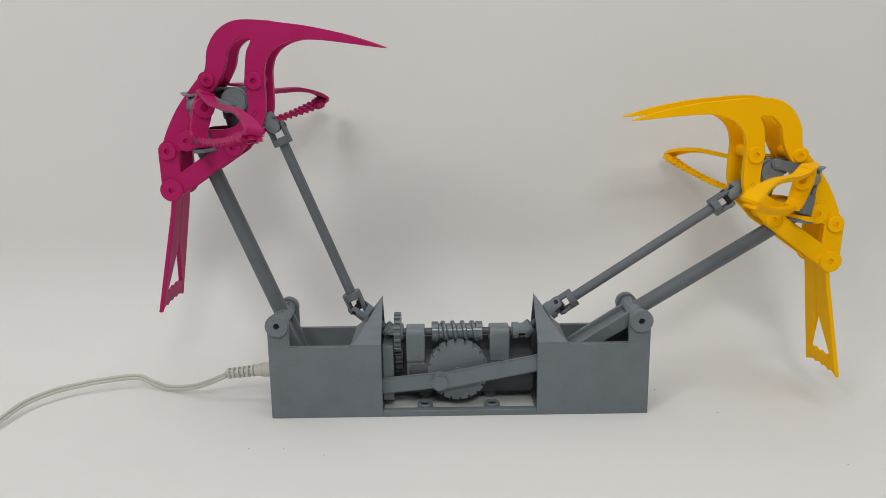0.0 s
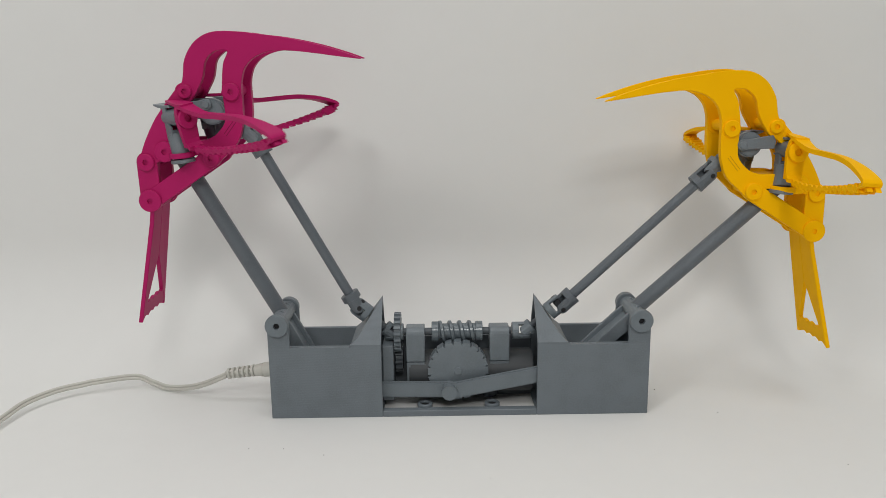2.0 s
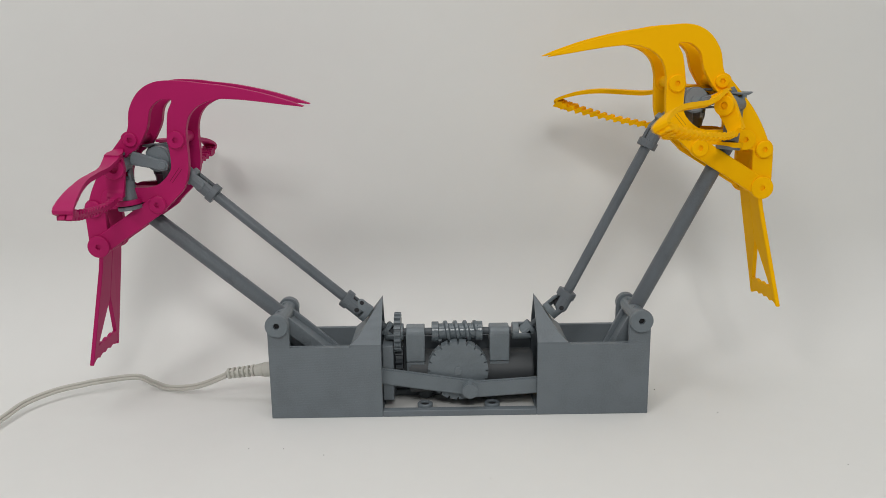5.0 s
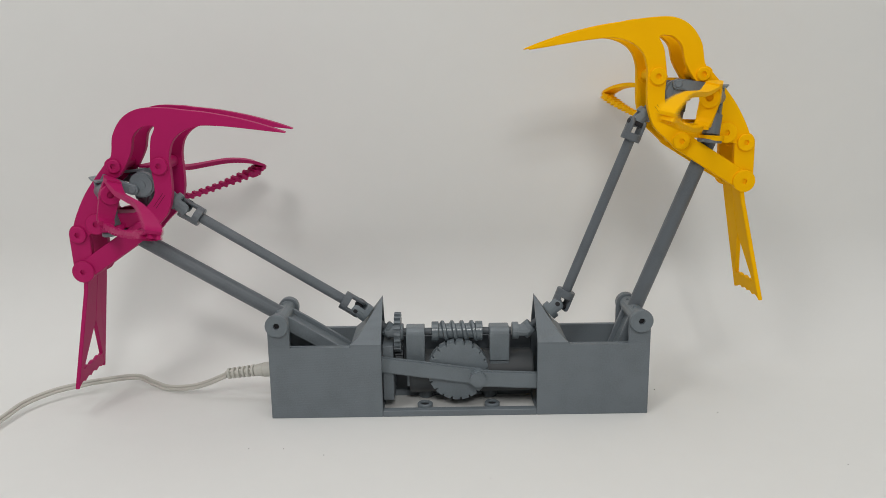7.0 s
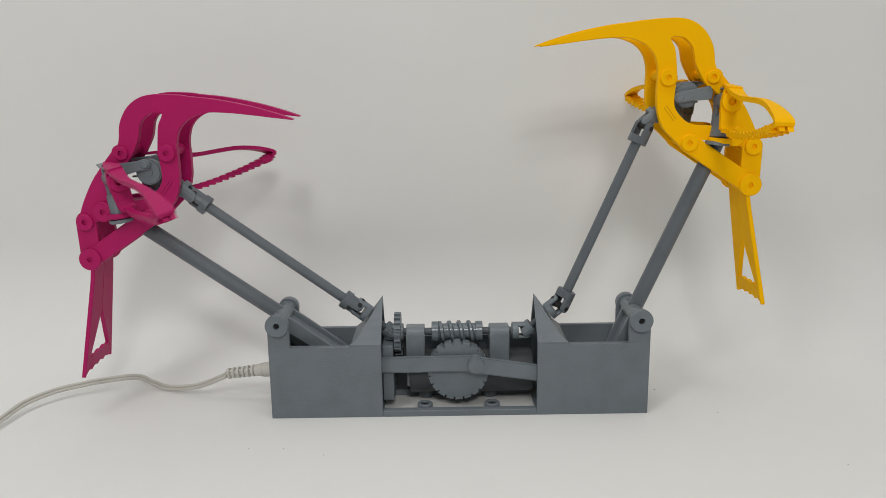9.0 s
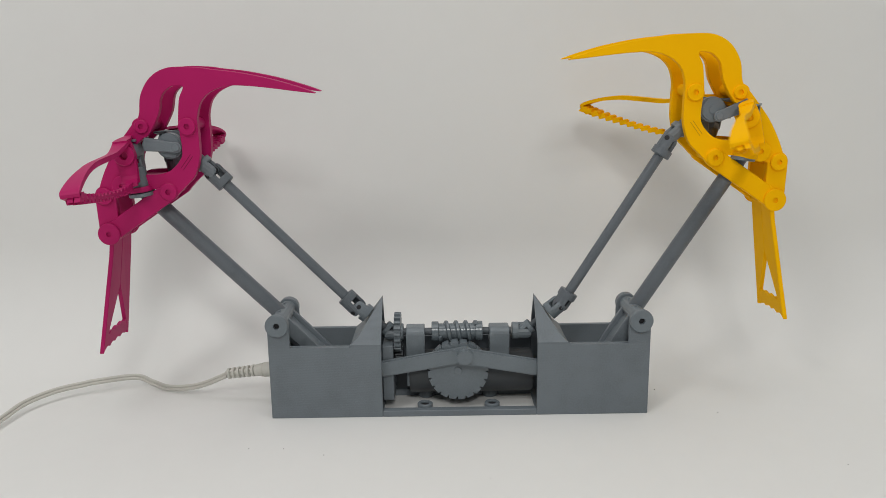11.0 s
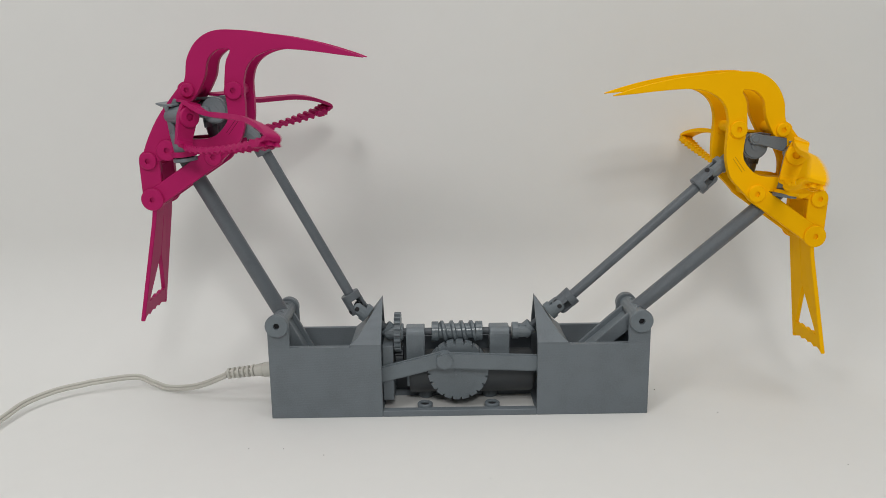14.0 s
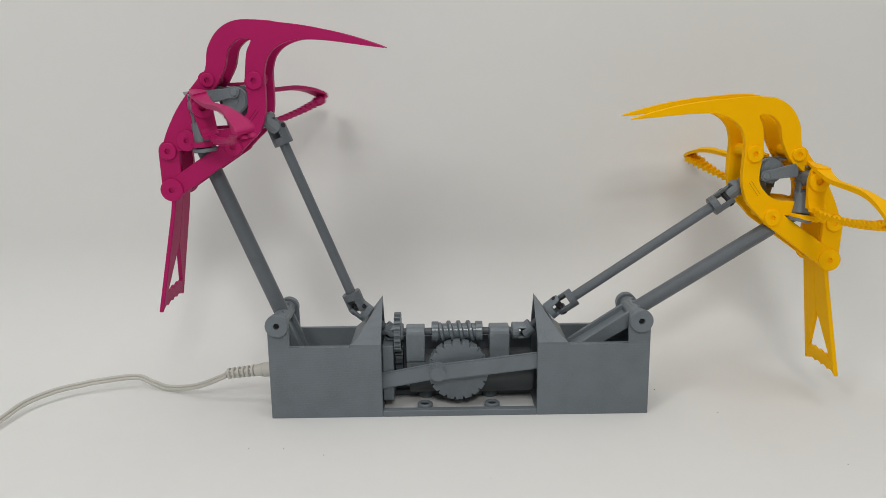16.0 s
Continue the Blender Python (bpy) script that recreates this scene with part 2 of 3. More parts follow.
def build_base():
    base = new("mechanism_base")
    tagged(base, "grey printed mechanism base with two open boxes and a gear bay", "machine base")
    for s in (-1, 1):
        side_box(base, s)
    bm = bmesh.new()
    block(bm, -41, 41, 0.0, 4.5, 0, 3.4)
    part("front_rail", finish(bm, 0.3), GREY, base)
    bm = bmesh.new()
    block(bm, -41, 41, 28.5, BASE_D, 0, 3.4)
    part("back_rail", finish(bm, 0.3), GREY, base)
    for x in (-18.6, 17.6):
        for y in (6.6, 28.0):
            bm = bmesh.new()
            tube(bm, (x, y, 0.2), (x, y, 5.0), 4.1, 2.3)
            boss = part("screw_boss", finish(bm, 0.3, 1, True), GREY_SMOOTH, base)
            bm = bmesh.new()
            rod(bm, (x, y, 0.2), (x, y, 4.1), 2.25, sides=16)
            part("screw", finish(bm, 0.2, 1, True), DARK, boss, "dark recessed screw")
    for x0, x1 in ((-28.4, -18.4), (16.7, 27.3)):
        bm = bmesh.new()
        c = (x0 + x1) / 2
        out = [(12.5, 26), (12.5, 41.3)] + arc(16.0, 41.3, 3.5, 180, 90, 6) + arc(21.0, 41.3, 3.5, 90, 0, 6) + [(24.5, 26)]
        a = [bm.verts.new((x0, y, z)) for y, z in out]
        b = [bm.verts.new((x1, y, z)) for y, z in out]
        bm.faces.new(a)
        bm.faces.new(b)
        for i in range(len(out)):
            bm.faces.new((a[i], b[i], b[(i + 1) % len(out)], a[(i + 1) % len(out)]))
        part("bearing_block", finish(bm, 0.4, 1), GREY_SMOOTH, base)
        bm = bmesh.new()
        block(bm, x0 + 0.1, x1 - 0.1, 12.9, 25.5, 12.0, 25.6)
        part("bearing_pillar", finish(bm, 0.3), GREY, base)
    bm = bmesh.new()
    rod(bm, (-27, 22.5, 17.5), (40.5, 22.5, 17.5), 11.8, sides=48)
    part("motor", finish(bm, 0.8, 2, True), MOTOR, base, "dark cylindrical electric motor")
    bm = bmesh.new()
    block(bm, -41, -35.2, 8, 28, 6, 37)
    part("gear_housing", finish(bm, 0.4), GREY, base)
    # panel in the darker grey, which puts the bay's shade into its colour
    bm = bmesh.new()
    block(bm, -41, 41, 30.2, 32.6, 3.0, 35.2)
    part("back_panel", finish(bm, 0.3), GREY_DARK, base)
    bm = bmesh.new()
    prism(bm, gear_outline(0, 0, 6.0, 7.9, 11, 0.3), -2.0, 2.0)
    bmesh.ops.rotate(bm, verts=bm.verts, matrix=Matrix.Rotation(radians(90), 3, "Z"))
    bmesh.ops.translate(bm, verts=bm.verts, vec=(-32.6, 23.5, 25.0))
    part("pinion", finish(bm), GREY_DARK, base, "dark motor pinion")
    # wheel axle bracket
    bm = bmesh.new()
    rod(bm, (-0.6, 15.3, 22), (-0.6, 22, 22), 5)
    part("wheel_bearing", finish(bm, 0.3, 1, True), GREY_SMOOTH, base)
    return base


BASE = build_base()


# ---- gears on the base: moving parts ----
def build_wheel():
    bm = bmesh.new()
    prism(bm, gear_outline(0, 0, 14.9, 16.4, 20, 0.74), -3.2, 3.2)
    wheel = part("worm_wheel", finish(bm), GREY_SMOOTH, BASE, "grey toothed worm wheel with a crank pin")
    bm = bmesh.new()
    rod(bm, (PIN_R, -10.9, 0), (PIN_R, -3, 0), 4.3, sides=32)
    part("crank_pin", finish(bm, 0.4, 2, True), GREY_SMOOTH, wheel)
    bm = bmesh.new()
    rod(bm, (0, -3.8, 0), (0, -3, 0), 2.2)
    part("hub", finish(bm, 0.2, 1, True), GREY_SMOOTH, wheel)
    return wheel


def yoke(bm, base_p, way, spin_axis, r=4.4, length=4.5, prong=6.0):
    """A fork of a universal joint: a collar at base_p and two prongs that reach along way."""
    way = Vector(way).normalized()
    side = Vector(spin_axis).normalized()
    p = Vector(base_p)
    rod(bm, p, p + way * length, r)
    third = way.cross(side)
    ring = []
    for rad, span in ((0.66, (-44, -22, 0, 22, 44)), (1.0, (44, 22, 0, -22, -44))):
        ring += [(rad * math.cos(radians(a)), rad * math.sin(radians(a))) for a in span]
    for k in (-1, 1):
        c = p + way * (length - 0.4)
        rows = []
        for along, narrow in ((0, 1.0), (prong * 0.72, 1.0), (prong * 0.92, 0.8), (prong, 0.45)):
            rows.append([bm.verts.new(c + way * along + side * k * r * u + third * r * v * narrow) for u, v in ring])
        n = len(ring)
        bm.faces.new(rows[0])
        bm.faces.new(rows[-1])
        for a, b in zip(rows, rows[1:]):
            for i in range(n):
                bm.faces.new((a[i], a[(i + 1) % n], b[(i + 1) % n], b[i]))
    return bm


def build_worm_shaft():
    """Along x at its own origin."""
    bm = bmesh.new()
    rod(bm, (-31, 0, 0), (29, 0, 0), 2.0)
    shaft = part("worm_shaft", finish(bm, smooth=True), GREY_DARK, BASE, "grey horizontal drive shaft with worm screw")
    bm = bmesh.new()
    rod(bm, (-10.5, 0, 0), (10.5, 0, 0), 4.3)
    for x0, x1 in ((-14.2, -10.4), (9.6, 13.4)):
        rod(bm, (x0, 0, 0), (x1, 0, 0), 5.4)
    part("worm", finish(bm, 0.25, 1, True), GREY_GLOSS, shaft)
    bm = bmesh.new()
    turns, per, pitch = 3.8, 24, 5.3
    ring = []
    for i in range(int(turns * per) + 1):
        a = 2 * math.pi * i / per
        x = -9.8 + pitch * i / per
        row = []
        for dx, r in ((-1.55, 4.1), (-0.65, 5.8), (0.65, 5.8), (1.55, 4.1)):
            row.append(bm.verts.new((x + dx, r * math.cos(a), r * math.sin(a))))
        ring.append(row)
    for a, b in zip(ring, ring[1:]):
        for i in range(3):
            bm.faces.new((a[i], a[i + 1], b[i + 1], b[i]))
    bm.faces.new(ring[0])
    bm.faces.new(ring[-1])
    part("thread", finish(bm, smooth=True, angle=50), GREY_GLOSS, shaft)
    bm = bmesh.new()
    prism(bm, gear_outline(0, 0, 9.0, 10.8, 20, 0.3), -1.75, 1.75)
    bmesh.ops.rotate(bm, verts=bm.verts, matrix=Matrix.Rotation(radians(90), 3, "Z"))
    bmesh.ops.translate(bm, verts=bm.verts, vec=(-32.6, 0, 0))
    part("spur_gear", finish(bm), GREY_SMOOTH, shaft)
    for s in (-1, 1):
        bm = bmesh.new()
        yoke(bm, (s * 29.5, 0, 0), (s, 0, 0), (0, 1, 0), 4.6, 3.5, 7.0)
        part("joint_fork", finish(bm, 0.25, 1), GREY_SMOOTH, shaft)
    return shaft


WHEEL = build_wheel()
SHAFT = build_worm_shaft()
SHAFT_POSE = (-0.4, MID_Y, 41.4)


def build_conrod(half, depth):
    """From its pin at the origin outwards along +x; half: half its height."""
    bm = bmesh.new()
    prism(bm, bar_outline((0, 0), (70, 0), half), -depth, depth)
    return part("connecting_rod", finish(bm, 0.7, 2), GREY_SMOOTH, BASE)


CONROD = {1: build_conrod(4.4, 1.35), -1: build_conrod(4.5, 1.35)}


def build_stub(s):
    """Short shaft between the worm shaft and the lower universal joint, along +x."""
    bm = bmesh.new()
    rod(bm, (-2, 0, 0), (14, 0, 0), 1.9)
    stub = part("stub_shaft", finish(bm, smooth=True), GREY_DARK, BASE)
    bm = bmesh.new()
    yoke(bm, (4.5, 0, 0), (-1, 0, 0), (0, 0, 1), 4.2, 2.5, 4.5)
    part("joint_fork", finish(bm, 0.25, 1), GREY_SMOOTH, stub)
    bm = bmesh.new()
    yoke(bm, (16.0, 0, 0), (1, 0, 0), (0, 1, 0), 5.0, 3.2, 6.4)
    part("joint_fork", finish(bm, 0.3, 1), GREY_SMOOTH, stub)
    bm = bmesh.new()
    block(bm, 21.2, 24.6, -1.7, 1.7, -1.7, 1.7)
    rod(bm, (22.9, -5.15, 0), (22.9, 5.15, 0), 1.3, sides=14)
    part("joint_cross", finish(bm, 0.3, 1), DARK, stub)
    return stub


STUB = {1: build_stub(1), -1: build_stub(-1)}


# ---- arms and drive shafts between base and birds ----
def build_arm(s, colour_word):
    bm = bmesh.new()
    rod(bm, (2, 0, 0), (104, 0, 0), 4.05, sides=32)
    arm = part("swing_arm", finish(bm, smooth=True), GREY_ROD)
    tagged(arm, "thick grey printed swing arm that carries the %s bird" % colour_word, "arm", group="swing arms")
    bm = bmesh.new()
    rod(bm, (0, -14.2, 0), (0, 14.2, 0), 4.4)
    part("hub", finish(bm, 0.4, 1, True), GREY_SMOOTH, arm)
    bm = bmesh.new()
    for y0, y1 in ((-8.5, -6.3), (6.3, 8.5)):
        prism(bm, [(4, -3.6), (-12, -3.6), (-42, -2.8), (-42, 2.8), (-12, 3.6), (4, 3.6)], y0, y1)
    block(bm, -42, 2, -6.3, 6.3, -1.2, 1.2)
    part("lever", finish(bm, 0.3), GREY, arm)
    return arm


def build_drive_shaft(s, colour_word, length):
    """Along +x from the lower joint centre to the upper one."""
    bm = bmesh.new()
    rod(bm, (6, 0, 0), (length - 6, 0, 0), 2.65, sides=28)
    sh = part("drive_shaft", finish(bm, smooth=True), GREY_ROD)
    tagged(sh, "thin grey drive shaft with universal joints, to the %s bird" % colour_word, "shaft", group="drive shafts")
    for k, (x, w) in enumerate(((9.2, -1), (length - 9.2, 1))):
        bm = bmesh.new()
        yoke(bm, (x, 0, 0), (w, 0, 0), (0, 0, 1), 5.1, 4.0, 8.0)
        part("joint_fork", finish(bm, 0.3, 1), GREY_ROD, sh)
        bm = bmesh.new()
        rod(bm, ((9.2 - 7.8 - 1.4) if k == 0 else length, 0, -5.2), (0 if k == 0 else length, 0, 5.2), 1.3, sides=14)
        part("joint_pin", finish(bm), DARK, sh)
    return sh


ARM = {1: build_arm(1, "magenta"), -1: build_arm(-1, "yellow")}
ROD_LEN = 104.0
DRIVE = {1: build_drive_shaft(1, "magenta", ROD_LEN), -1: build_drive_shaft(-1, "yellow", ROD_LEN)}


# ---- the birds ----
PLATE_OUT, PLATE_IN = -12.0, -8.2
PILLAR = (20.0, -12.5)
BOLTS = {"crown_front": (45.2, 53.7), "crown_back": (22.6, 54.2), "back": (-0.2, 19.6), "belly": (32.6, 21.2), "low": (0.0, 0.0), "arm": (9.8, 24.8)}


def head_outline():
    outer = curve([(17.0, 52.0), (21.6, 59.5), (23.6, 69.5), (29.3, 78.0), (38.4, 82.4), (52.0, 82.2), (58.8, 81.2), (72.0, 79.4), (88.0, 75.9), (101.5, 71.8), (109.6, 68.8)], 5)
    under = curve([(109.4, 68.4), (99.0, 69.8), (88.0, 71.4), (77.0, 72.7), (66.5, 73.0), (58.0, 70.2), (52.8, 65.3), (50.6, 58.9), (50.3, 54.0)], 5)
    tip = arc(45.2, 53.7, 5.0, 0, -180, 8)
    slot = curve([(40.6, 54.5), (41.2, 60.0), (42.4, 67.5), (44.8, 73.0), (41.0, 73.6), (37.6, 72.6), (33.6, 68.4), (31.4, 60.0), (27.0, 52.0)], 5)
    foot = arc(21.7, 52.6, 4.6, -20, -170, 6)
    return outer + under + tip + slot + foot


def body_outline():
    """Breast, shelf under the wing post and belly lug."""
    right = curve([(50.2, 53.5), (50.2, 45.5), (49.6, 38.0), (46.5, 29.0), (40.4, 22.8), (35.5, 18.0)], 5)
    lug = arc(32.6, 21.2, 4.2, -50, -200, 8)
    inner = curve([(24.0, 22.6), (14.6, 24.0), (14.6, 29.0), (22.0, 30.0), (29.0, 30.2), (35.0, 32.2), (40.4, 38.0), (41.4, 44.0), (40.6, 53.5)], 4)
    return right + lug + inner + arc(45.2, 53.5, 4.8, 180, 0, 8)


def spine_outline():
    outer = curve([(17.6, 55.0), (12.4, 48.9), (5.8, 40.3), (0.0, 29.8), (-3.9, 20.0)], 5)
    foot = arc(-0.2, 19.6, 4.3, 175, 350, 8)
    inner = curve([(8.0, 20.3), (13.0, 21.5), (12.8, 28.0), (13.6, 37.0), (18.0, 44.5), (26.0, 50.5)], 5)
    return outer + foot + inner + arc(21.7, 54.0, 4.4, -20, 150, 8)


def plate(bird, name, outline, side, y0, y1, material, bevel=0.35):
    bm = bmesh.new()
    prism(bm, [(side * x, z) for x, z in outline], y0, y1)
    return part(name, finish(bm, bevel, 1), material, bird)


WING_TOP = [(9.0, 40.0), (9.1, 46.8), (12.0, 49.2), (18.0, 47.4), (28.0, 45.0), (42.0, 44.3), (56.0, 43.6), (68.0, 41.6), (77.0, 39.0), (82.5, 36.7), (83.8, 35.2)]
WING_LOW = [(83.8, 35.0), (80.0, 33.4), (68.0, 31.4), (52.0, 29.4), (34.0, 27.8), (18.0, 27.8), (11.5, 30.5), (9.0, 40.0)]
BAND_U = [9, 12, 18, 26, 36, 50, 64, 76, 84]
BAND_W = [8.0, 7.7, 6.4, 4.6, 3.1, 3.0, 4.4, 6.8, 8.0]


def wing_ring():
    """The wing: a leaf-shaped ring of a flat band, broad at the root, waisted and broad again at the cut-off tip, with a saw-toothed lower edge. Length along x, height z."""
    bm = bmesh.new()
    rows = []
    for x, z in curve(WING_TOP, 6):
        f = min(1, max(0, (x - 12) / 68))
        rows.append((x, z, float(np.interp(x, BAND_U, BAND_W)), 1.7 + 0.7 * math.sin(math.pi * min(1, f)), None))
    line = curve(WING_LOW, 10)
    lx, lz = [q[0] for q in line][::-1], [q[1] for q in line][::-1]
    pitch, x = 4.9, 80.6
    while x > 15:
        f = (x - 15) / 66
        amp = 0.45 + 0.75 * f
        w = 3.0 + 4.6 * max(0, f - 0.55) / 0.45
        for dx, dz in ((0.0, 0.5), (-0.2, -1.0), (-0.30 * pitch, -0.75), (-0.62 * pitch, 0.55)):
            u = x + dx
            rows.append((u, float(np.interp(u, lx, lz)) + amp * dz, w, 2.5, (0.25, 1.0)))
        x -= pitch
    for x, z in ((13.6, 28.8), (11.2, 30.8), (9.4, 36.0)):
        rows.append((x, z, 7.6, 1.9, None))
    k = len(rows)
    ring = []
    for i, (x, z, w, th, n) in enumerate(rows):
        if n is None:
            x0, z0 = rows[i - 1][:2]
            x1, z1 = rows[(i + 1) % k][:2]
            t = Vector((x1 - x0, z1 - z0)).normalized()
            n = (-t.y, t.x)
        elif n[1] > 0:
            n = (-n[0], -n[1])
        ring.append([bm.verts.new((x + n[0] * th / 2 * a, w / 2 * b, z + n[1] * th / 2 * a)) for a, b in ((1, -1), (1, 1), (-1, 1), (-1, -1))])
    for i in range(k):
        a, b = ring[i], ring[(i + 1) % k]
        for j in range(4):
            bm.faces.new((a[j], b[j], b[(j + 1) % 4], a[(j + 1) % 4]))
    # root plate that closes the ring at the hinge
    face = [(-4.0, 48.6), (-4.9, 43.0), (-4.1, 33.0), (-3.8, 29.2), (3.8, 29.2), (4.1, 33.0), (4.9, 43.0), (4.0, 48.6)]
    a, b = [[bm.verts.new((x, y, z)) for y, z in face] for x in (8.8, 11.4)]
    bm.faces.new(a)
    bm.faces.new(b)
    for i in range(len(face)):
        bm.faces.new((a[i], a[i - 1], b[i - 1], b[i]))
    # tongue that laps back over the fork's roof
    foot = [(-3.6, -0.9), (-3.6, 0.9), (3.0, 2.4), (9.0, 3.7), (15.0, 3.4), (15.0, -3.4), (9.0, -3.7), (3.0, -2.4)]
    a, b = [[bm.verts.new((x, y, 50.9 - 0.105 * (x + 3.6) + h)) for x, y in foot] for h in (0.0, 1.3)]
    bm.faces.new(a)
    bm.faces.new(b)
    for i in range(len(foot)):
        bm.faces.new((a[i], a[i - 1], b[i - 1], b[i]))
    # feather points that step back under the tip
    for j in range(6):
        x, z, y = 83.2 - 3.0 * (j % 3) - 0.8 * (j // 3), 34.3 - 0.8 * (j % 3), 2.6 - 1.05 * j
        w = 1.15
        prism(bm, [(x + 2.2, z - 1.9), (x - 1.2, z - 2.3), (x - 4.6, z - 0.6), (x - 4.0, z + 1.4), (x - 0.6, z + 1.2)], y - w, y + w)
    return finish(bm, smooth=True, angle=32)


def build_post(bird):
    """Upright post that sweeps with its wing; its fork leans away from the wing."""
    bm = bmesh.new()
    rod(bm, (-0.4, 0, 24.6), (-2.6, 0, 35.4), 4.5, 4.1, 32)
    rod(bm, (0, 0, 23.4), (-0.4, 0, 25.0), 3.2)
    post = part("wing_post", finish(bm, 0.3, 1, True), GREY_SMOOTH, bird, "grey upright wing post on a flange")
    bm = bmesh.new()
    rod(bm, (0, 0, 21.0), (0, 0, 22.9), 6.0, sides=36)
    part("flange", finish(bm, 0.3, 1, True), GREY_SMOOTH, post)
    # two thin cheeks above the post, tied by a roof plate that runs out into a hook
    bm = bmesh.new()
    for y0, y1 in ((-3.5, -2.3), (2.3, 3.5)):
        prism(bm, [(-5.9, 34.2), (0.2, 34.2), (0.4, 39.0), (-1.8, 41.0), (-1.6, 48.9), (-6.2, 48.9)], y0, y1)
    block(bm, -5.7, 0.1, -2.4, 2.4, 34.2, 37.4)
    part("wing_fork", finish(bm, 0.25, 1), GREY_SMOOTH, post, "grey forked bracket that holds the wing")
    bm = bmesh.new()
    prism(bm, [(-13.6, 50.2), (-9.0, 48.9), (2.4, 48.4), (2.4, 49.5), (-9.0, 50.4), (-13.2, 51.0)], -3.3, 3.3)
    prism(bm, [(-11.6, 40.4), (-5.0, 39.4), (-5.0, 40.9), (-11.2, 41.3)], -2.4, 2.4)
    part("hook", finish(bm, 0.25, 1), GREY_SMOOTH, post)
    bm = bmesh.new()
    rod(bm, (-6.6, 0, 43.8), (7.4, 0, 43.8), 4.3, sides=32)
    part("hinge_barrel", finish(bm, 0.35, 1, True), GREY_SMOOTH, post)
    return post


def build_wing(bird, colour):
    wing = part("wing", wing_ring(), colour, bird)
    bm = bmesh.new()
    tube(bm, (11.4, 0, 43.2), (13.4, 0, 43.2), 5.0, 1.75, 30)
    part("wing_bolt", finish(bm, 0.35, 1, True), colour, wing)
    bm = bmesh.new()
    rod(bm, (11.5, 0, 43.2), (11.9, 0, 43.2), 1.8, sides=6)
    part("socket", finish(bm), colour, wing)
    return wing


def build_bird(side, colour, word):
    """Origin at the lowest bolt, on the middle plane. side 1: faces +x."""
    bird = new("hummingbird_figure")
    tagged(bird, "%s printed mechanical hummingbird with long beak and open frame" % word, "bird figure", group="mechanical birds")
    for s in (-1, 1):
        y0, y1 = (PLATE_OUT, PLATE_IN) if s < 0 else (-PLATE_IN, -PLATE_OUT)
        over = (PLATE_OUT - 0.05, PLATE_IN + 0.4) if s < 0 else (-PLATE_IN - 0.4, -PLATE_OUT + 0.05)
        plate(bird, "head_plate", head_outline(), side, y0, y1, colour)
        plate(bird, "breast_plate", body_outline(), side, y0 + 0.25, y1 + 0.25, colour)
        plate(bird, "spine_plate", spine_outline(), side, y0 + 0.12, y1 + 0.12, colour)
        plate(bird, "back_link", bar_outline(BOLTS["back"], BOLTS["low"], 5.2), side, y0 + 0.4, y1 + 0.4, colour)
        plate(bird, "belly_strut", bar_outline(BOLTS["low"], BOLTS["belly"], 4.7), side, y0 - 0.2 * (1 if s < 0 else -1), y1, colour)
        for key, (x, z) in BOLTS.items():
            r = {"low": 5.7, "arm": 5.2, "crown_back": 3.4}.get(key, 4.3)
            ya, yb = (PLATE_OUT - 1.5, PLATE_OUT) if s < 0 else (-PLATE_OUT + 1.5, -PLATE_OUT)
            hinge_cap(bird, side * x, z, ya, yb, r, colour, 1.5)
        # thin strips on the breast, coloured dark for the shade inside its slots
        for k in (0, 1):
            bm = bmesh.new()
            c = Vector((42.6 + 1.1 * k, 36.4 - 0.9 * k))
            d = Vector((2.7, 3.4))
            nrm = Vector((0.10, -0.08))
            ya, yb = (y0 - 0.03, y0 + 0.8) if s < 0 else (y1 - 0.8, y1 + 0.03)
            prism(bm, [(side * q.x, q.y) for q in (c - d - nrm, c + d - nrm, c + d + nrm, c - d + nrm)], ya + 0.25, yb + 0.25)
            part("slot", finish(bm), SLOT_SHADE_MAGENTA if side == 1 else SLOT_SHADE_YELLOW, bird)
    for key in ("crown_front", "crown_back", "back", "belly"):
        x, z = BOLTS[key]
        bm = bmesh.new()
        rod(bm, (side * x, PLATE_IN, z), (side * x, -PLATE_IN, z), 3.0)
        part("spacer", finish(bm, smooth=True), colour, bird)
    # skins that close the back between the two plates
    bm = bmesh.new()
    spine = curve([(-4.0, 16.0), (0.0, 29.8), (5.8, 40.3), (12.4, 48.9), (17.0, 54.0)], 5)
    inner = [(x + 1.6, z - 1.0) for x, z in spine][::-1]
    prism(bm, [(side * x, z) for x, z in spine + inner], PLATE_IN, -PLATE_IN)
    part("back_skin", finish(bm), colour, bird)
    # shelf that carries the wing posts
    for s in (-1, 1):
        bm = bmesh.new()
        foot, drop = (16.4, 1.8) if s < 0 and side == 1 else (15.6, 2.4) if s < 0 else (28.0, 0.0)
        tube(bm, (side * (foot + 2.0), -s * PILLAR[1], 23.6 - drop), (side * (foot + 1.8), -s * PILLAR[1], 26.2 - drop), 6.2, 4.2)
        part("post_bracket", finish(bm, 0.3, 1, True), colour, bird)
    bm = bmesh.new()
    block(bm, side * 12, side * 32, -8, 8, 26.0, 28.4)
    part("shelf", finish(bm, 0.3), colour, bird)
    # tail: two flat blades joined by a wavy foot
    build_tail(bird, side, colour)
    # drive inside
    bm = bmesh.new()
    yoke(bm, (side * (JOINT[0] - 6.2), 0, JOINT[1] + 5.6), (side * 0.74, 0, -0.67), (0, 1, 0), 4.7, 3.0, 7.0)
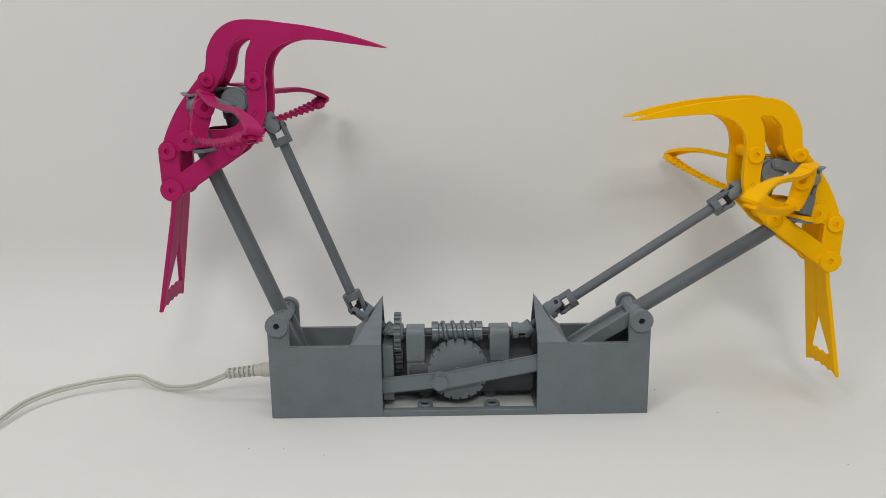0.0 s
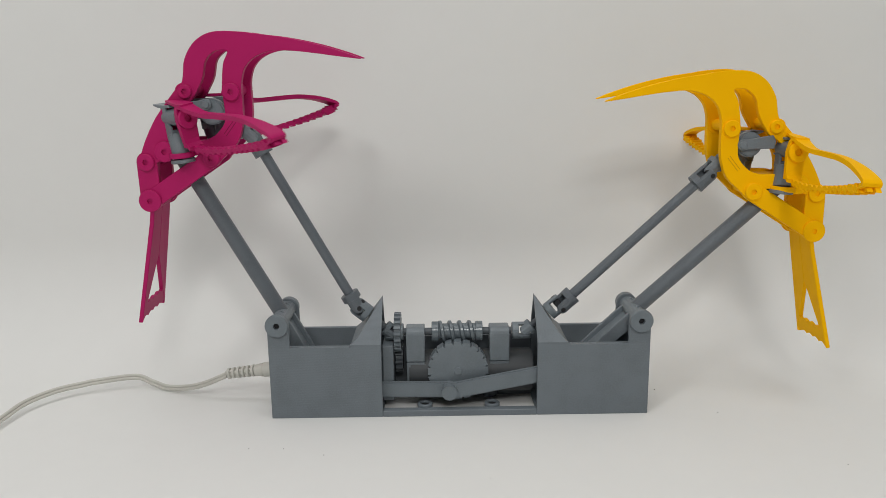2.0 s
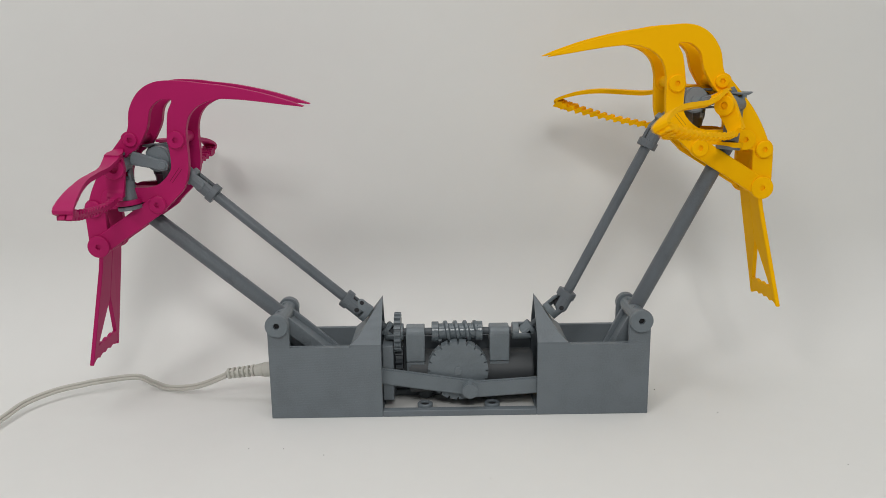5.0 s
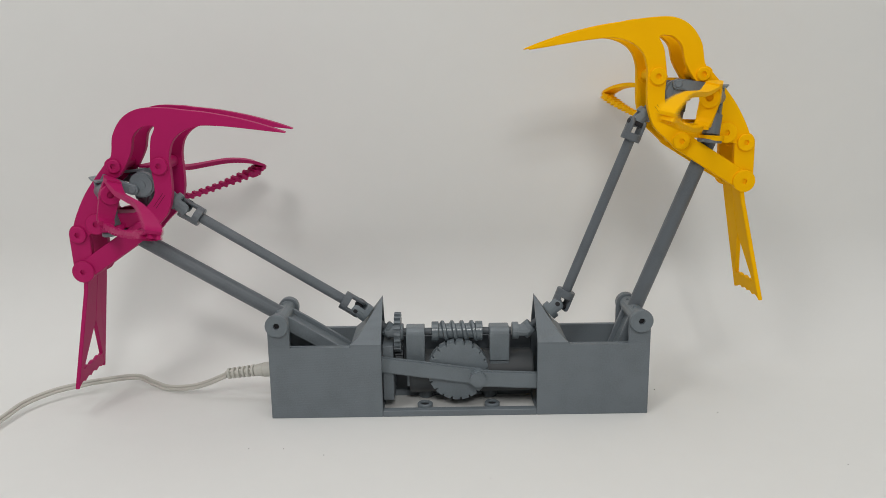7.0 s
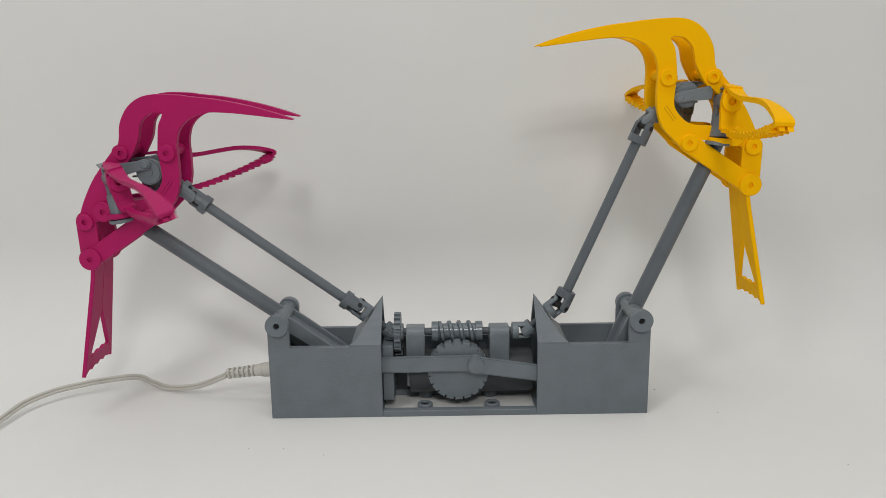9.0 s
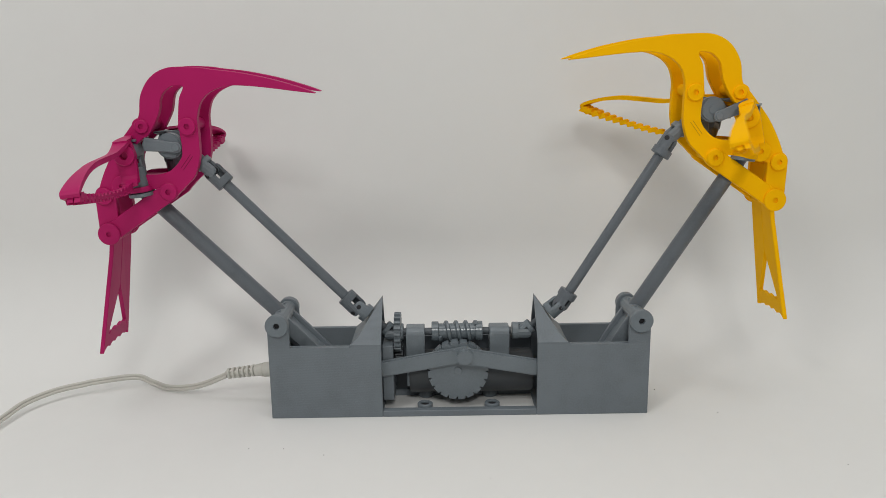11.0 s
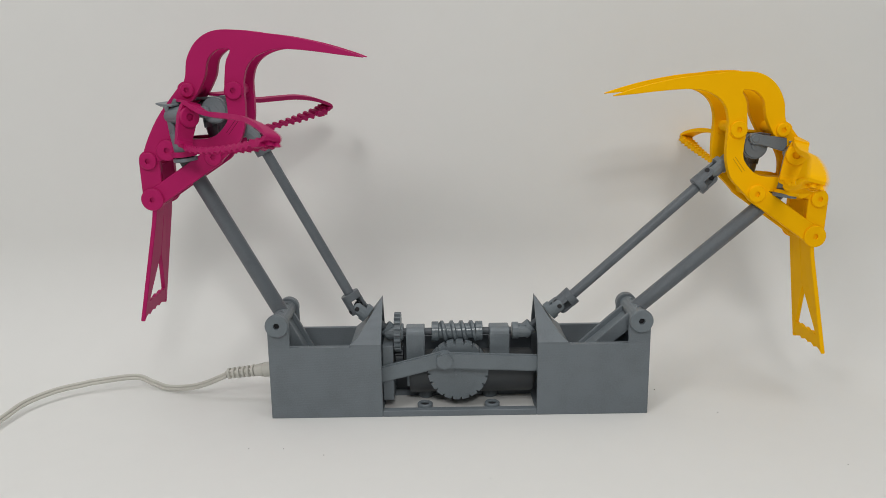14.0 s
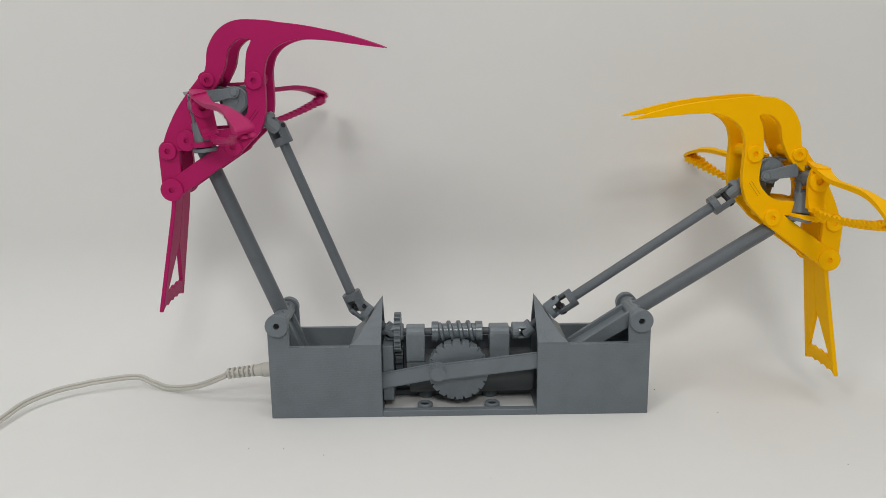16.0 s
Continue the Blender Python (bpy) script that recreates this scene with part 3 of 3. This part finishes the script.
    rod(bm, (side * (JOINT[0] - 6.2), 0, JOINT[1] + 5.6), (side * 36, 0, 44.5), 3.2)
    part("drive_fork", finish(bm, 0.25, 1), GREY_SMOOTH, bird, "grey joint fork under the breast")
    bm = bmesh.new()
    rod(bm, (side * 35.5, 0, 28), (side * 35.5, 0, 41), 3.0)
    part("gear_post", finish(bm, 0.3, 1, True), GREY_SMOOTH, bird)
    if side == -1:
        # the outer half of the yellow frame sits a little lower than the inner one
        for ob in bird.children:
            deep = sum(v.co.y for v in ob.data.vertices) / len(ob.data.vertices)
            if deep < -8 * MM and not ob.name.startswith("tail"):
                for piece in [ob] + list(ob.children):
                    for v in piece.data.vertices:
                        v.co.z -= 1.4 * MM
                        v.co.x += 0.5 * MM
    return bird


def build_tail(bird, side, colour):
    """A forked fan across the body: two blades that part below the root, and a wavy strip that joins their ends."""
    def lean(z):
        return 0.5 + 10.6 * (z + 5) / 57.0 if z < -5 else 0.5

    for s in (-1, 1):
        bm = bmesh.new()
        out = [(12.0, -3.0), (12.3, -12.0), (16.9, -63.4), (16.3, -64.0), (13.4, -57.6), (0.6, -32.0), (0.0, -30.5), (0.0, -3.0)]
        a = [bm.verts.new((side * (lean(z) - 1.1), s * y, z)) for y, z in out]
        b = [bm.verts.new((side * (lean(z) + 1.1), s * y, z)) for y, z in out]
        k = len(out)
        bm.faces.new(a)
        bm.faces.new(b)
        for i in range(k):
            bm.faces.new((a[i], a[(i + 1) % k], b[(i + 1) % k], b[i]))
        part("tail_blade", finish(bm, 0.3), colour, bird)
    bm = bmesh.new()
    rows, n = [], 40
    for i in range(n + 1):
        f = i / n
        y = -15.4 + 30.8 * f
        lower = -62.0 + 1.3 * abs(math.sin(f * 4.5 * math.pi)) - 0.8 * abs(2 * f - 1)
        upper = -55.0 + 1.2 * abs(math.sin(f * 4.5 * math.pi + 0.9))
        rows.append([bm.verts.new((side * (lean(z) + d), y, z)) for z, d in ((lower, -0.95), (lower, 0.95), (upper, 0.95), (upper, -0.95))])
    for a, b in zip(rows, rows[1:]):
        for j in range(4):
            bm.faces.new((a[j], b[j], b[(j + 1) % 4], a[(j + 1) % 4]))
    bm.faces.new(rows[0])
    bm.faces.new(rows[-1])
    part("tail_foot", finish(bm, smooth=True, angle=50), colour, bird, "wavy cross strip at the tail's end")
    bm = bmesh.new()
    block(bm, side * -3.6, side * 3.6, -8.0, 8.0, -4.0, 3.5)
    part("tail_root", finish(bm, 0.5), colour, bird)


BIRD = {1: build_bird(1, MAGENTA, "magenta"), -1: build_bird(-1, YELLOW, "golden-yellow")}
WING = {}
POST = {}
DISC = {}
LINK = {}


def build_disc(bird):
    bm = bmesh.new()
    rod(bm, (0, -2.4, 0), (0, 2.4, 0), 6.5, sides=36)
    rod(bm, (0, -2.9, 0), (0, 2.9, 0), 3.0, sides=24)
    disc = part("crank_disc", finish(bm, 0.8, 2, True), GREY_SMOOTH, bird, "grey crank disc")
    return disc


def build_link(bird, s):
    """From the crank pin at the origin along +x."""
    bm = bmesh.new()
    prism(bm, arc(0, 0, 2.7, 270, 90, 12) + [(4.0, 2.5), (9.0, 2.9), (15.8, 3.3), (16.8, 0), (15.8, -3.6), (9.0, -3.0), (4.0, -2.5)], -1.2, 1.2)
    link = part("link_arm", finish(bm, 0.3, 1), GREY_SMOOTH, bird)
    bm = bmesh.new()
    rod(bm, (0, -1.9, 0), (0, 2.4, 0), 1.9, sides=20)
    part("link_pin", finish(bm, 0.3, 1, True), GREY_SMOOTH, link)
    return link


for side_key, colour_key in ((1, MAGENTA), (-1, YELLOW)):
    for wing_side in (-1, 1):
        WING[side_key, wing_side] = build_wing(BIRD[side_key], colour_key)
        POST[side_key, wing_side] = build_post(BIRD[side_key])
        DISC[side_key, wing_side] = build_disc(BIRD[side_key])
        LINK[side_key, wing_side] = build_link(BIRD[side_key], wing_side)


# ---- power cable ----
def build_cable():
    cable = new("power_cable")
    tagged(cable, "cream-white two-core power cable plugged into the base", "cable")
    way = curve([(-128.0, 19.0, 17.8), (-147.6, 28.9, 7.6), (-167.5, 39.3, 2.4), (-178.8, 43.5, 4.2), (-189.1, 44.7, 7.4), (-209.7, 39.5, 6.8), (-215.6, 36.7, 6.5), (-228.2, 27.8, 6.2), (-237.7, 13.4, 5.4), (-240.5, -2.7, 4.5), (-243.0, -20.0, 3.4), (-250.0, -48.0, 2.2), (-270.0, -100.0, 2.1)], 8)
    for k in (-1, 1):
        bm = bmesh.new()
        sides, rings = 10, []
        for i, p in enumerate(way):
            p = Vector(p)
            d = (Vector(way[min(i + 1, len(way) - 1)]) - Vector(way[max(i - 1, 0)])).normalized()
            side = d.cross(Vector((0, 0, 1))).normalized()
            up = side.cross(d)
            c = p + (side * 0.35 + up * 0.76) * k
            rings.append([bm.verts.new(c + (side * math.cos(2 * math.pi * j / sides) + up * math.sin(2 * math.pi * j / sides)) * 0.94) for j in range(sides)])
        for a, b in zip(rings, rings[1:]):
            for j in range(sides):
                bm.faces.new((a[j], a[(j + 1) % sides], b[(j + 1) % sides], b[j]))
        part("cord", finish(bm, smooth=True), CORD, cable)
    bm = bmesh.new()
    rod(bm, (-100.2, 18.5, 21.2), (-107.5, 18.8, 20.6), 4.2, 4.0)
    rod(bm, (-107.2, 18.8, 20.6), (-112.5, 19.0, 20.2), 3.9, 3.0)
    plug = part("plug", finish(bm, 0.4, 2, True), CORD, cable, "cream plug with a ribbed sleeve")
    neck, tail = Vector((-112.5, 19, 20.2)), Vector((-129, 21, 17.6))
    along = (tail - neck).normalized()
    up = along.cross(Vector((0, 1, 0))).normalized()
    for i in range(6):
        # half rings, slit above and below by turns
        bm = bmesh.new()
        a = neck.lerp(tail, i / 6)
        b = neck.lerp(tail, i / 6 + 0.085)
        rod(bm, a, b, 3.3 - 0.05 * i)
        if i < 5:
            c = neck.lerp(tail, (i + 0.5) / 6)
            k = 1 if i % 2 else -1
            for off in (-0.75, 0.75):
                rod(bm, c + Vector((0, off * 2.2, 0)) + up * k * 1.6 - along * 1.2, c + Vector((0, off * 2.2, 0)) + up * k * 1.6 + along * 1.2, 0.8, sides=10)
        part("sleeve_ring", finish(bm, 0.2, 1, True), CORD, plug)
    bm = bmesh.new()
    rod(bm, (-112, 19, 20.2), (-129, 21, 17.6), 1.7)
    part("sleeve_core", finish(bm, smooth=True), CORD, plug)


build_cable()


# ---- specks of dust on the sheet ----
def build_specks():
    bm = bmesh.new()
    for x, y, r in ((-104.4, -34.7, 0.45), (-87.2, -35.3, 0.5), (-66.6, -42.4, 0.4), (137.3, -1.0, 0.5), (112.5, 31.6, 0.6), (176.8, -59.4, 0.45), (11.8, -67.4, 0.3)):
        bmesh.ops.create_icosphere(bm, subdivisions=1, radius=r * 0.62, matrix=Matrix.Translation((x, y, 0.15)) @ Matrix.Diagonal((1.3, 0.8, 0.5, 1)))
    ob = part("dust_specks", finish(bm), SPECK)
    tagged(ob, "tiny dark dust specks on the white sheet", "dust", kind="stuff")


build_specks()


# ---- how things move ----
def bird_pose(t, side):
    x, z, turn = bird_state(t, side)
    y = MID_Y
    if side == -1:
        # the yellow bird sits a little further back on its arm
        y = MID_Y + 4
        x, z = 1000 * EYE.x + (x - 1000 * EYE.x) * 1.0102, 1000 * EYE.z + (z - 1000 * EYE.z) * 1.0102
    return pose(x * MM, y * MM, z * MM) @ Matrix.Rotation(radians(2.0 if side == 1 else -1.5), 4, "X") @ Matrix.Rotation(radians(-turn), 4, "Y")


# mean sweep, three harmonics of the stroke, and its change with height
SWEEP = {(1, -1): (64.8, -23.5, 0.9, -3.1, -2.4, -0.5, -0.8, -1.6), (-1, -1): (66.8, -26.8, -0.9, -5.7, -3.7, -0.5, -1.2, -1.8),
         (1, 1): (67.8, -22.5, -1.0, -1.2, -1.6, -0.6, -1.5, 1.3), (-1, 1): (64.3, -19.4, 16.2, -3.3, -0.6, -3.1, -0.2, -0.9)}
# dip of the wing below the plane of its stroke: mean and first harmonic
DIP = {(1, -1): (1.2, 1.6, -0.4), (1, 1): (-0.7, 1.5, -0.4), (-1, -1): (2.4, 1.3, -1.5), (-1, 1): (-3.9, 1.4, -1.4)}
# foot of each wing's post, along the bird, and the height of its hinge
ROOT = {(1, -1): (16.4, 42.2), (1, 1): (28.0, 44.0), (-1, -1): (15.6, 41.6), (-1, 1): (28.0, 44.0)}


def flap_angle(t, side, s):
    """Sweep of a wing from straight ahead out to its side, in degrees."""
    t0 = 0.16 if side == 1 else 0.74
    a = 2 * math.pi * (t - t0) / FLAP
    k0, *waves, rise = SWEEP[side, s]
    f = k0 + rise * (bird_state(t, side)[1] - 100) / 20
    for n in (1, 2, 3):
        f += waves[2 * n - 2] * math.cos(n * a) + waves[2 * n - 1] * math.sin(n * a)
    return f


def wing_pose(t, side, s, feather=True):
    """Pose of a wing, or of its post: the wing lags in its stroke and so feathers about its own length."""
    f = flap_angle(t, side, s)
    heading = s * f if side == 1 else 180 - s * f
    rate = (flap_angle(t + 0.02, side, s) - flap_angle(t - 0.02, side, s)) / 0.04
    root, height = ROOT[side, s]
    m = pose(side * root * MM, -s * PILLAR[1] * MM, height * MM) @ Matrix.Rotation(radians(-6.0 * side), 4, "Y") @ Matrix.Rotation(radians(heading), 4, "Z")
    if feather:
        a = 2 * math.pi * (t - (0.16 if side == 1 else 0.74)) / FLAP
        k0, k1, k2 = DIP[side, s]
        m = m @ Matrix.Rotation(radians(k0 + k1 * math.cos(a) + k2 * math.sin(a)), 4, "Y") @ Matrix.Rotation(radians(-side * s * (0.085 * rate - 0.055 * abs(rate))), 4, "X")
    return m @ pose(0, 0, -44 * MM)


def aim_x(p, q, y, spin=0.0):
    """Pose at p (x, z in mm) whose x axis points to q, at depth y, turned by spin about itself."""
    a = math.degrees(math.atan2(q[1] - p[1], q[0] - p[0]))
    return pose(p[0] * MM, y * MM, p[1] * MM) @ Matrix.Rotation(radians(-a), 4, "Y") @ Matrix.Rotation(radians(spin), 4, "X")


def motions():
    spin = lambda t: 360.0 * t / FLAP
    walk(WHEEL, [(t, pose(PIN_C[0] * MM, 12.0 * MM, PIN_C[1] * MM) @ Matrix.Rotation(radians(-pin_angle(t)), 4, "Y")) for t in STEP])
    walk(SHAFT, [(t, pose(*[c * MM for c in SHAFT_POSE]) @ Matrix.Rotation(radians(spin(t) - 38), 4, "X")) for t in TIMES])
    for side in (1, -1):
        bird = BIRD[side]
        walk(bird, [(t, bird_pose(t, side)) for t in TIMES])
        arm_rows, drive_rows, con_rows, stub_rows = [], [], [], []
        low = (-side * 54.0, 55.8)
        hinge = (-side * HINGE_X, HINGE_Z)
        for t in TIMES:
            top = on_bird(t, side, *ATTACH)
            arm_rows.append((t, aim_x(hinge, top, MID_Y - 1)))
            up = on_bird(t, side, *JOINT)
            off = (1.2, -0.7) if side == -1 else (-0.45, -0.3)
            drive_rows.append((t, aim_x((low[0] + off[0], low[1] + off[1]), (up[0] + off[0], up[1] + off[1]), MID_Y, spin(t))))
            a = math.atan2(top[1] - hinge[1], top[0] - hinge[0])
            reach = 44 if side == 1 else 38.5
            end = (hinge[0] - reach * math.cos(a), hinge[1] - reach * math.sin(a))
            g = radians(pin_angle(t))
            pin = (PIN_C[0] + PIN_R * math.cos(g), PIN_C[1] + PIN_R * math.sin(g))
            con_rows.append((t, aim_x(pin, end, 6.9 if side == 1 else 4.2)))
            stub_rows.append((t, aim_x((-side * 36.5, 41.4), low, MID_Y, spin(t) - 38)))
        walk(ARM[side], arm_rows)
        walk(DRIVE[side], drive_rows)
        walk(CONROD[side], con_rows)
        walk(STUB[side], stub_rows)
        for s in (-1, 1):
            walk(WING[side, s], [(t, wing_pose(t, side, s)) for t in TIMES])
            walk(POST[side, s], [(t, wing_pose(t, side, s, False)) for t in TIMES])
            disc_rows, link_rows = [], []
            for t in TIMES:
                t0 = 0.16 if side == 1 else 0.74
                g = 2 * math.pi * (t - t0) / FLAP
                centre = (side * 34.2, 44.0)
                lag = g + radians(20)
                pin = (centre[0] + side * -4.3 * math.cos(lag), centre[1] + 4.3 * math.sin(lag))
                disc_rows.append((t, pose(centre[0] * MM, s * 7.6 * MM, centre[1] * MM) @ Matrix.Rotation(-side * g, 4, "Y")))
                link_rows.append((t, aim_x(pin, (side * 20.0, 45.6), s * 11.2)))
            walk(DISC[side, s], disc_rows)
            walk(LINK[side, s], link_rows)


motions()
